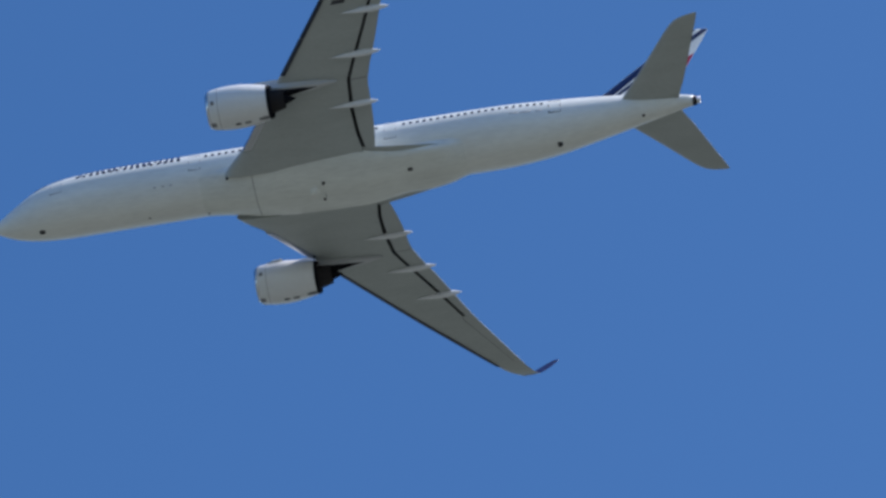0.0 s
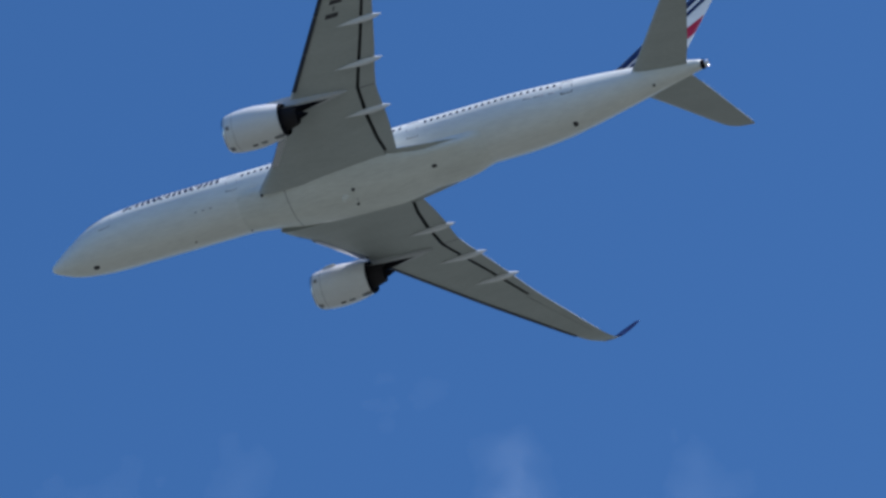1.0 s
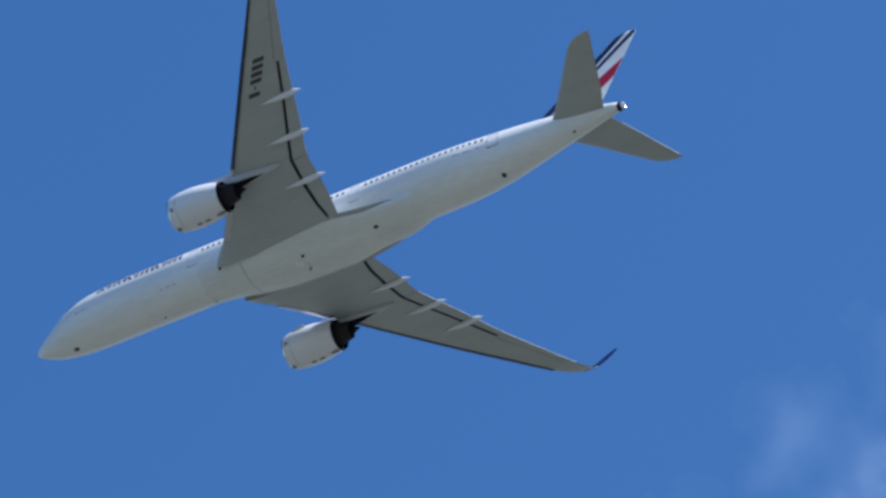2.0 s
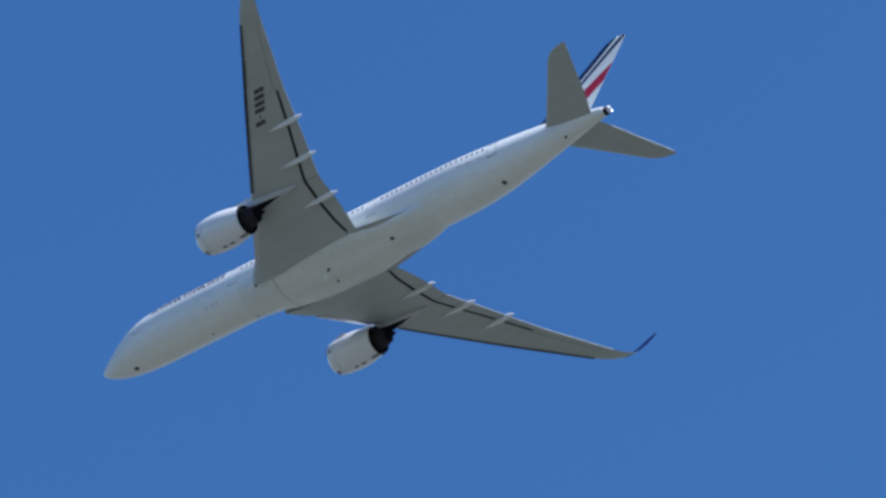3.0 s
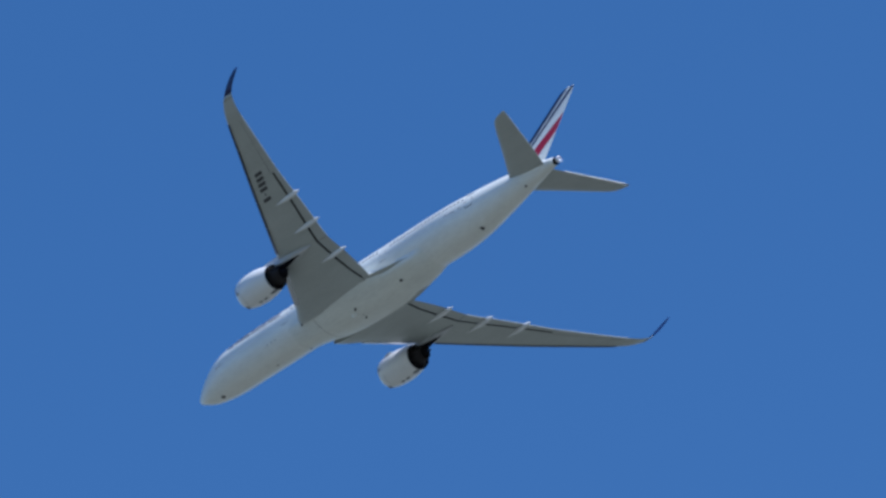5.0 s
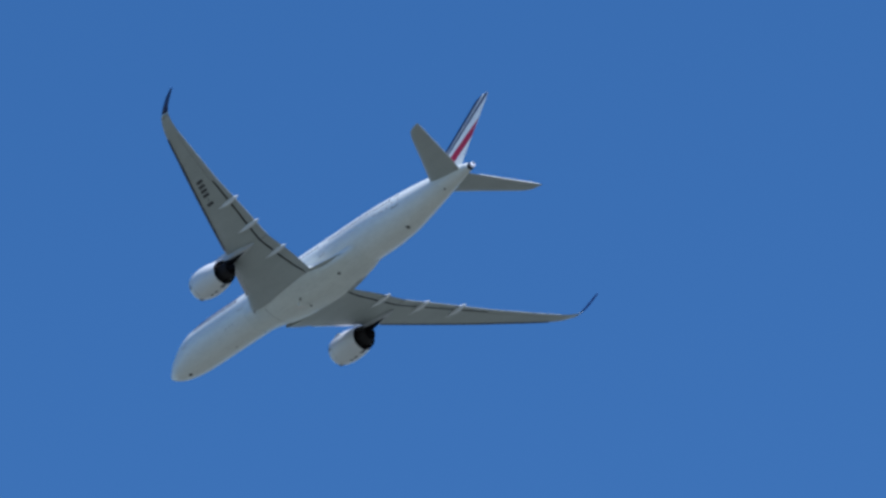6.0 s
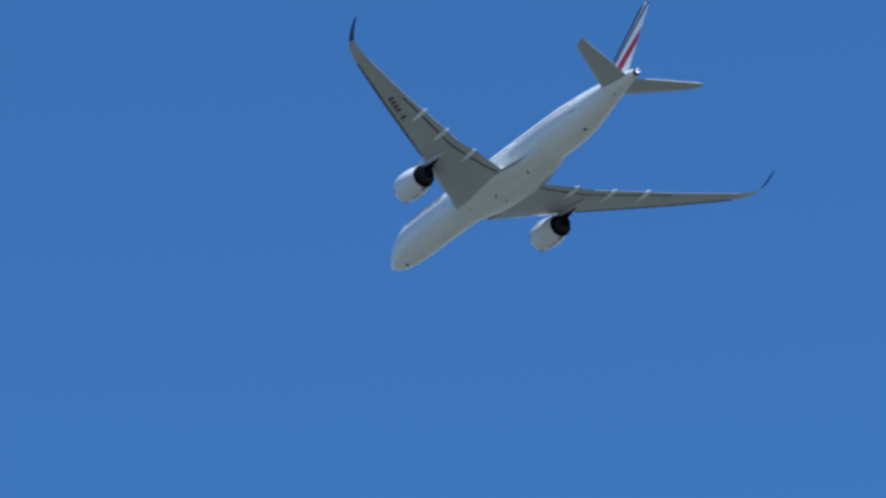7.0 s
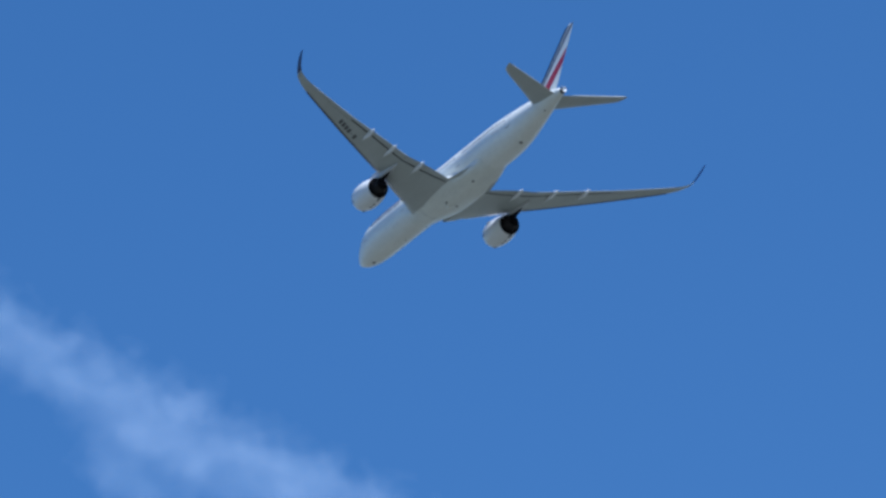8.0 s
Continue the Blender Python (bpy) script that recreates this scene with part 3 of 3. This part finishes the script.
    # winglet: blends up and sweeps back
    WL = [(31.3, 43.6, 45.2, 3.46, 0.09), (31.55, 43.98, 45.36, 3.74, 0.085), (31.85, 44.5, 45.75, 4.3, 0.11), (32.05, 45.0, 46.15, 4.85, 0.12), (32.2, 45.55, 46.55, 5.4, 0.12), (32.3, 46.1, 46.85, 5.85, 0.11), (32.34, 46.55, 47.0, 6.15, 0.1)]
    for nm, sub, mat in (("winglet_root", WL[:2], GREY), ("winglet", WL[1:], WINGLET)):
        rr = []
        for i, (y, le, te, z, th) in enumerate(sub):
            j = WL.index((y, le, te, z, th))
            q0, q1 = WL[max(0, j - 1)], WL[min(len(WL) - 1, j + 1)]
            dy, dz = q1[0] - q0[0], q1[3] - q0[3]
            if j == 0:
                dy, dz = 1, 0.25
            ln = math.hypot(dy, dz)
            ny, nz = -dz / ln, dy / ln
            ch = te - le
            ring = [P(le + ch * x, (y + ny * foil(x) * th * ch) * side, z + nz * foil(x) * th * ch) for x in reversed(XS)]
            ring += [P(le + ch * x, (y - ny * foil(x) * th * ch) * side, z - nz * foil(x) * th * ch) for x in XS[1:-1]]
            rr.append(ring)
        part(nm, loft(rr), mat, wing, "dark navy upturned winglet" if mat is WINGLET else "")
    # fillet that trails the wing root along the body
    rr = []
    for a, yo, z in ((35.0, 3.5, -1.75), (36.2, 3.38, -1.83), (37.2, 3.22, -1.83), (38.5, 3.02, -1.8), (40.0, 2.76, -1.74), (41.3, 2.5, -1.66), (42.2, 2.28, -1.6)):
        k = (42.3 - a) / 7
        rr.append([P(a, yo * side, z + 0.02), P(a, yo * side, z - 0.03), P(a, (yo - 0.5 * k - 0.15) * side, z - 0.12 * k), P(a, (yo - 0.9) * side, z - 0.1), P(a, (yo - 0.9) * side, z + 0.5 * k), P(a, (yo - 0.35) * side, z + 0.25 * k)])
    soften(part("root_fillet", loft(rr), GREY, wing, "grey fillet behind the wing root"), 40)
    # blunt trailing edge
    for ys_te in (np.linspace(10.46, 20.88, 9), [20.95, 22.5, 24, 25.5, 27, 28, 29]):
        rr = []
        for y in ys_te:
            q = wing_point(y, 1.0, True, side)
            rr.append([q + Vector((0.03, 0, 0.018)), q + Vector((-0.02, 0, 0.018)), q + Vector((-0.02, 0, -0.022)), q + Vector((0.03, 0, -0.026))])
        soften(part("trailing_edge", loft(rr), FLAPGREY, wing, "pale blunt trailing edge"), 30)
    # flap track fairings
    for y, a0, a1, ze in ((7.97, 32.9, 37.6, -0.95), (13.0, 34.0, 38.8, -0.15), (17.3, 35.9, 40.4, 0.6)):
        rr = []
        le, te, zl, zt, th = wing_at(y)
        for u in (0, 0.03, 0.1, 0.2, 0.35, 0.5, 0.65, 0.8, 0.92, 0.98, 1):
            a = a0 + (a1 - a0) * u
            x = min(1, (a - le) / (te - le))
            zb = wing_point(y, x, False, 1).z
            r = 0.34 * max(0.02, math.sin(math.pi * min(1, u**1.5)) ** 0.75)
            zc = zb - 0.08 if x < 1 else zb - 0.08 + (ze - zb) * 0.3 * (a - te)
            rr.append([P(a, y * side + r * 0.85 * math.cos(k * math.tau / 14), zc + r * 1.05 * math.sin(k * math.tau / 14)) for k in range(14)])
        part("flap_track_fairing", loft(rr), FAIRING, wing, "white canoe-shaped flap track fairing")
    # registration under the port wing, as plain bars
    if side > 0:
        for i in range(6):
            if i == 1:
                h, w = 0.16, 0.4
            else:
                h, w = 1.25, 0.44
            y = 18.5 + i * 0.66
            le, te = wing_at(y)[:2]
            mid = (36.0 + (y - 18.5) * 0.72 - le) / (te - le)
            bm = bmesh.new()
            hh = h / (te - le) / 2
            rows = []
            for yy in (y - w / 2, y + w / 2):
                for lift in (0.008, -0.03):
                    rows.append([wing_point(yy, mid + e * hh, False, side, lift) for e in (-1, 1)])
            v = [bm.verts.new(q) for r in (rows[0], rows[1], rows[2], rows[3]) for q in r]
            for f in ((0, 1, 5, 4), (2, 3, 7, 6), (0, 1, 3, 2), (4, 5, 7, 6), (0, 2, 6, 4), (1, 3, 7, 5)):
                bm.faces.new([v[k] for k in f])
            part("marking_bar", bm, INK, wing, "black marking bar", smooth=False)
    return wing


for side in (1, -1):
    build_wing(side)


# ---- engines ----
def axis(a, cy):
    """A point of the engine's axis, at a station of the nacelle's drawing (lip 22.35, nozzle 28.82)."""
    q = 22.5 + (a - 22.35) * 0.901
    return P(q, cy, -2.06 - 0.018 * (q - 25.0))


def revolve(profile, cy, n=40):
    """Rings from (a, r) pairs round the engine's axis."""
    return [[axis(a, cy) + Vector((0, r * math.cos(k * math.tau / n), r * math.sin(k * math.tau / n))) for k in range(n)] for a, r in profile]


def build_engine(side):
    cy = 10.64 * side
    outer = [(22.35, 1.62), (22.55, 1.72), (23.0, 1.83), (23.8, 1.94), (24.8, 1.99), (25.8, 1.97), (26.8, 1.86), (27.8, 1.68), (28.75, 1.49)]
    inner = [(28.74, 1.45), (28.0, 1.52), (26.0, 1.5), (24.0, 1.5), (22.7, 1.46), (22.45, 1.5), (22.35, 1.55)]
    eng = nac = soften(part("engine", loft(revolve(outer + inner + outer[:1], cy), caps=False), NACELLE, plane, "turbofan in a white nacelle with grey service marks"), 60)
    part("inlet_lip", loft(revolve([(22.62, 1.745), (22.4, 1.66), (22.3, 1.585), (22.36, 1.52), (22.6, 1.465)], cy), caps=False), LIP, eng, "polished metal inlet lip")
    # fan
    part("spinner", loft(revolve([(22.95, 0.02), (23.1, 0.2), (23.5, 0.38), (23.8, 0.46)], cy, n=20)), FANDARK, eng)
    bm = bmesh.new()
    for k in range(22):
        g = k * math.tau / 22
        cg, sg = math.cos(g), math.sin(g)
        vs = []
        for r, tw, ch in ((0.44, 0.2, 0.4), (0.95, 0.55, 0.5), (1.47, 0.9, 0.5)):
            for e in (-1, 1):
                da, dt = math.cos(tw) * ch / 2 * e, math.sin(tw) * ch / 2 * e
                vs.append(bm.verts.new(axis(23.85 + da, cy) + Vector((0, r * cg - dt * sg, r * sg + dt * cg))))
        for i in (0, 2):
            bm.faces.new((vs[i], vs[i + 1], vs[i + 3], vs[i + 2]))
    part("fan", bm, FANDARK, eng, "dark fan blades")
    part("duct_wall", loft(revolve([(24.4, 1.49), (24.42, 0.3)], cy), caps=False), FANDARK, eng)
    # core, nozzle and plug
    part("core_cowl", loft(revolve([(24.6, 1.2), (26.5, 1.3), (28.0, 1.2), (29.2, 0.98), (30.1, 0.76), (30.12, 0.7), (29.2, 0.74)], cy), caps=False), CORE, eng, "dark heat-stained core exhaust")
    part("exhaust_plug", loft(revolve([(29.0, 0.66), (29.8, 0.52), (30.6, 0.3), (31.2, 0.06)], cy, n=24)), EXHAUST, eng)
    part("nozzle_rim", loft(revolve([(28.45, 1.565), (28.82, 1.475), (28.83, 1.43), (28.3, 1.46)], cy), caps=False), EXHAUST, eng, "dark nozzle rim")
    # pylon
    rr = []
    for a, hw, zb, zt in ((24.6, 0.12, -0.1, 0.12), (25.6, 0.32, -0.3, 0.36), (27.0, 0.4, -0.5, 0.42), (28.4, 0.52, -1.02, 0.3), (29.5, 0.54, -1.15, 0.1), (30.6, 0.5, -1.12, -0.1), (31.8, 0.42, -1.04, -0.3), (33.0, 0.28, -0.92, -0.35), (34.3, 0.03, -0.75, -0.45)):
        rr.append([P(a, cy + hw * x, zb + (zt - zb) * y) for x, y in ((-1, 1), (-1, 0.5), (-0.9, 0.12), (-0.45, 0), (0.45, 0), (0.9, 0.12), (1, 0.5), (1, 1))])
    soften(part("pylon", loft(rr), PYLON, eng, "pale grey engine pylon"), 50)
    rr = []
    for a, hw, zb, zt in ((28.2, 0.36, -1.95, -0.9), (29.1, 0.35, -1.75, -0.95), (30.1, 0.3, -1.42, -0.95), (31.2, 0.22, -1.15, -0.9), (32.4, 0.04, -0.98, -0.88)):
        rr.append([P(a, cy + hw * x, zb + (zt - zb) * y) for x, y in ((-1, 1), (-1, 0.3), (-0.5, 0), (0.5, 0), (1, 0.3), (1, 1))])
    soften(part("pylon_heat_shield", loft(rr), EXHAUST, eng, "dark heat shield below the pylon"), 50)
    # service marks and strake on the cowls
    def cowl(nm, a, g, la, lt, mat, thick=0.012):
        r = interp(a, [q[0] for q in outer], [q[1] for q in outer])
        nrm = Vector((0, math.cos(radians(g)), math.sin(radians(g))))
        c = axis(a, cy) + nrm * r
        pad(nm, c, Vector((1, 0, 0)), nrm.cross(Vector((1, 0, 0))), nrm, la, lt, mat, nac, thick, 5)
    cowl("cowl_mark", 23.1, -30 if side > 0 else -15, 0.5, 0.42, SEAM)
    cowl("cowl_mark", 23.0, -100, 0.75, 0.55, SEAM)
    cowl("cowl_mark", 23.0, 205 if side > 0 else 215, 0.5, 0.42, SEAM)
    cowl("cowl_latch", 25.3, -103, 0.55, 0.3, MARK)
    cowl("cowl_latch", 26.15, -104, 0.9, 0.34, SEAM)
    cowl("cowl_drain", 27.55, -106, 1.7, 0.46, SEAM)
    cowl("cowl_drain", 27.75, -104, 0.9, 0.3, MARK, 0.03)
    r = interp(23.55, [q[0] for q in outer], [q[1] for q in outer])
    part("cowl_joint", loft(revolve([(23.53, r - 0.03), (23.53, r + 0.006), (23.57, r + 0.006), (23.57, r - 0.03)], cy), caps=False), SEAM, nac)
    # strake on the inboard shoulder
    g = radians(150 if side > 0 else 30)
    nrm = Vector((0, math.cos(g), math.sin(g)))
    tan = nrm.cross(Vector((1, 0, 0)))
    bm = bmesh.new()
    sec = []
    for a, h in ((23.7, 0.02), (24.4, 0.2), (25.2, 0.26), (25.4, 0.03)):
        base = axis(a, cy) + nrm * 1.9
        sec.append([base - tan * 0.03, base + tan * 0.03, base + nrm * (h + 0.06) + tan * 0.01, base + nrm * (h + 0.06) - tan * 0.01])
    loft(sec, bm=bm)
    part("strake", bm, NACELLE, nac)


for side in (1, -1):
    build_engine(side)


# ---- tail ----
H_Y = [0.5, 1.2, 3.0, 5.0, 7.0, 8.3, 8.9, 9.2, 9.36]
H_LE = [57.9, 58.55, 60.05, 61.65, 63.2, 64.25, 64.95, 65.75, 66.7]
H_TE = [63.9, 64.15, 64.85, 65.55, 66.25, 66.72, 66.92, 67.03, 67.05]


def tail_point(y, x, up, side, lift=0.0):
    le, te = smooth_table(y, H_Y, H_LE), smooth_table(y, H_Y, H_TE)
    ch = te - le
    t = foil(x) * 0.095 * ch
    return P(le + ch * x, y * side, 1.32 + 0.118 * y + (t + lift if up else -t - lift))


def build_tailplane(side):
    rr = []
    for y in [0.5, 1.2, 2, 3, 4, 5, 6, 7, 7.7, 8.3, 8.65, 8.9, 9.1, 9.2, 9.3, 9.36]:
        rr.append([tail_point(y, x, True, side) for x in reversed(XS)] + [tail_point(y, x, False, side) for x in XS[1:-1]])
    tp = part("tailplane", loft(rr), GREY, plane, "grey horizontal tailplane")
    rr = []
    for y in (2, 3, 4, 5, 6, 7, 7.7, 8.3, 8.65, 8.9):
        q = tail_point(y, 1.0, True, side)
        rr.append([q + Vector((0.03, 0, 0.02)), q + Vector((-0.02, 0, 0.02)), q + Vector((-0.03, 0, -0.025)), q + Vector((0.03, 0, -0.03))])
    soften(part("trailing_edge", loft(rr), GREY, tp, "grey blunt trailing edge"), 30)


for side in (1, -1):
    build_tailplane(side)

F_Z = [2.2, 3.0, 4.4, 6.0, 8.0, 9.8, 10.8, 11.3, 11.57]
F_LE = [53.6, 55.3, 57.05, 58.75, 60.9, 62.83, 63.88, 64.5, 65.25]
F_TE = [62.85, 63.2, 63.85, 64.55, 65.45, 66.26, 66.7, 66.88, 66.9]


def fin_ends(z):
    return smooth_table(z, F_Z, F_LE), smooth_table(z, F_Z, F_TE)


def fin_half(a, z):
    le, te = fin_ends(z)
    return foil(max(0.0, min(1.0, (a - le) / (te - le)))) * 0.095 * (te - le)


def build_fin():
    rr = []
    for z in [2.2, 2.6, 3, 3.6, 4.4, 5.2, 6, 7, 8, 9, 9.8, 10.3, 10.8, 11.1, 11.3, 11.47, 11.57]:
        le, te = fin_ends(z)
        ring = [P(le + (te - le) * x, fin_half(le + (te - le) * x, z), z) for x in reversed(XS)]
        ring += [P(le + (te - le) * x, -fin_half(le + (te - le) * x, z), z) for x in XS[1:-1]]
        rr.append(ring)
    fin = part("fin", loft(rr), WHITE, plane, "white tail fin with navy and red slanting stripes")
    # stripes: lines a = a6 + k * (z - 6)
    for nm, (a0, k0), (a1, k1), mat in (("navy_stripe", (58.9, 1.05), (60.3, 1.01), NAVY), ("navy_stripe", (60.62, 1.05), (61.2, 1.07), NAVY), ("red_stripe", (62.55, 1.3), (64.4, 1.13), RED)):
        for s in (1, -1):
            bm = bmesh.new()
            n = 46
            prev = None
            for i in range(n + 1):
                z = 3.2 + (11.54 - 3.2) * i / n
                le, te = fin_ends(z)
                b0, b1 = max(le + 0.2, a0 + k0 * (z - 6)), min(te - 0.01, a1 + k1 * (z - 6))
                if b1 - b0 < 0.03:
                    prev = None
                    continue
                row = []
                for j in range(7):
                    a = b0 + (b1 - b0) * j / 6
                    row.append(bm.verts.new(P(a, s * (fin_half(a, z) + 0.012), z)))
                if prev:
                    for j in range(6):
                        bm.faces.new((prev[j], prev[j + 1], row[j + 1], row[j]))
                prev = row
            part(nm, bm, mat, fin, "navy blue slanting stripe" if mat is NAVY else "red slanting stripe")


build_fin()


def build_tail_cone():
    # bare exhaust pipe of the auxiliary power unit, with a dark joint in front of it
    def ring(a, r):
        return [P(a, r * math.cos(k * math.tau / 28), 1.52 + r * math.sin(k * math.tau / 28)) for k in range(28)]
    part("exhaust_collar", loft([ring(65.15, 0.48), ring(65.5, 0.415), ring(65.51, 0.3)], caps=False), EXHAUST, fuselage, "dark collar round the tail exhaust")
    part("tail_exhaust", loft([ring(65.45, 0.34), ring(65.8, 0.33), ring(65.82, 0.27), ring(65.62, 0.26), ring(65.61, 0.02)], caps=False), BAREMETAL, fuselage, "bright bare-metal tail exhaust pipe")


build_tail_cone()


def build_beacon():
    """Red anti-collision beacon: a bright lamp deep inside an added dome, whose one turning slot makes the flash."""
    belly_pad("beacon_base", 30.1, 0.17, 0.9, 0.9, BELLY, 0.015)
    bm = bmesh.new()

    def q(r, g, e):
        return (r * math.cos(radians(g)) * math.cos(radians(e)), r * math.sin(radians(g)) * math.cos(radians(e)), r * math.sin(radians(e)))
    gs = [-30, 30] + list(range(50, 330, 20)) + [330]
    es = [-90, -72, -60, -50, -40, -30, -20, -8, 0]
    for g0, g1 in zip(gs, gs[1:]):
        for e0, e1 in zip(es, es[1:]):
            if g0 == -30 and -72 <= e0 < -8:
                continue
            bm.faces.new([bm.verts.new(q(0.58, g, e)) for g, e in ((g0, e0), (g1, e0), (g1, e1), (g0, e1))])
    rim = [(-30, -72), (30, -72), (30, -8), (-30, -8)]
    for k in range(4):
        (g0, e0), (g1, e1) = rim[k], rim[(k + 1) % 4]
        bm.faces.new([bm.verts.new(q(r, g, e)) for r, g, e in ((0.58, g0, e0), (0.58, g1, e1), (0.4, g1, e1), (0.4, g0, e0))])
    bmesh.ops.remove_doubles(bm, verts=bm.verts[:], dist=0.001)
    drum = part("beacon", bm, BELLY, plane, "red anti-collision beacon in an added grey turning shutter dome", smooth=False)
    bm = bmesh.new()
    for e0, e1 in ((-72, -40), (-40, -8)):
        bm.faces.new([bm.verts.new(q(0.43, g, e)) for g, e in ((-30, e0), (30, e0), (30, e1), (-30, e1))])
    part("beacon_lamp", bm, FLASH, drum, "bright red beacon lamp")
    return drum


beacon_dome = build_beacon()


def beacon_rows():
    """The slot sweeps past the ground observer once in 1.4 s and rests turned away in between."""
    at = P(30.1, 0.17, belly_z(30.1, 0.17) + 0.31)
    rows = []
    for k in range(-1, 6):
        for dt, off in ((-0.7, 180), (-0.2, 165), (-0.1, 85), (0.0, 0), (0.1, -85), (0.2, -165)):
            t = 1.2 + 1.4 * k + dt
            if 0 <= t <= 8.0:
                d = eye_from_nose(t) - Vector((-30.1, 0.17, -3.0))
                rows.append((t, pose(at.x, at.y, at.z, 0, 0, math.degrees(math.atan2(d.y, d.x)) + off)))
    return [(0.0, rows[0][1])] * (rows[0][0] > 0.01) + rows + [(8.0, rows[-1][1])] * (rows[-1][0] < 7.99)


def motions():
    walk(plane, [(t, aircraft_pose(t)) for t in STEPS])
    walk(beacon_dome, beacon_rows())


motions()
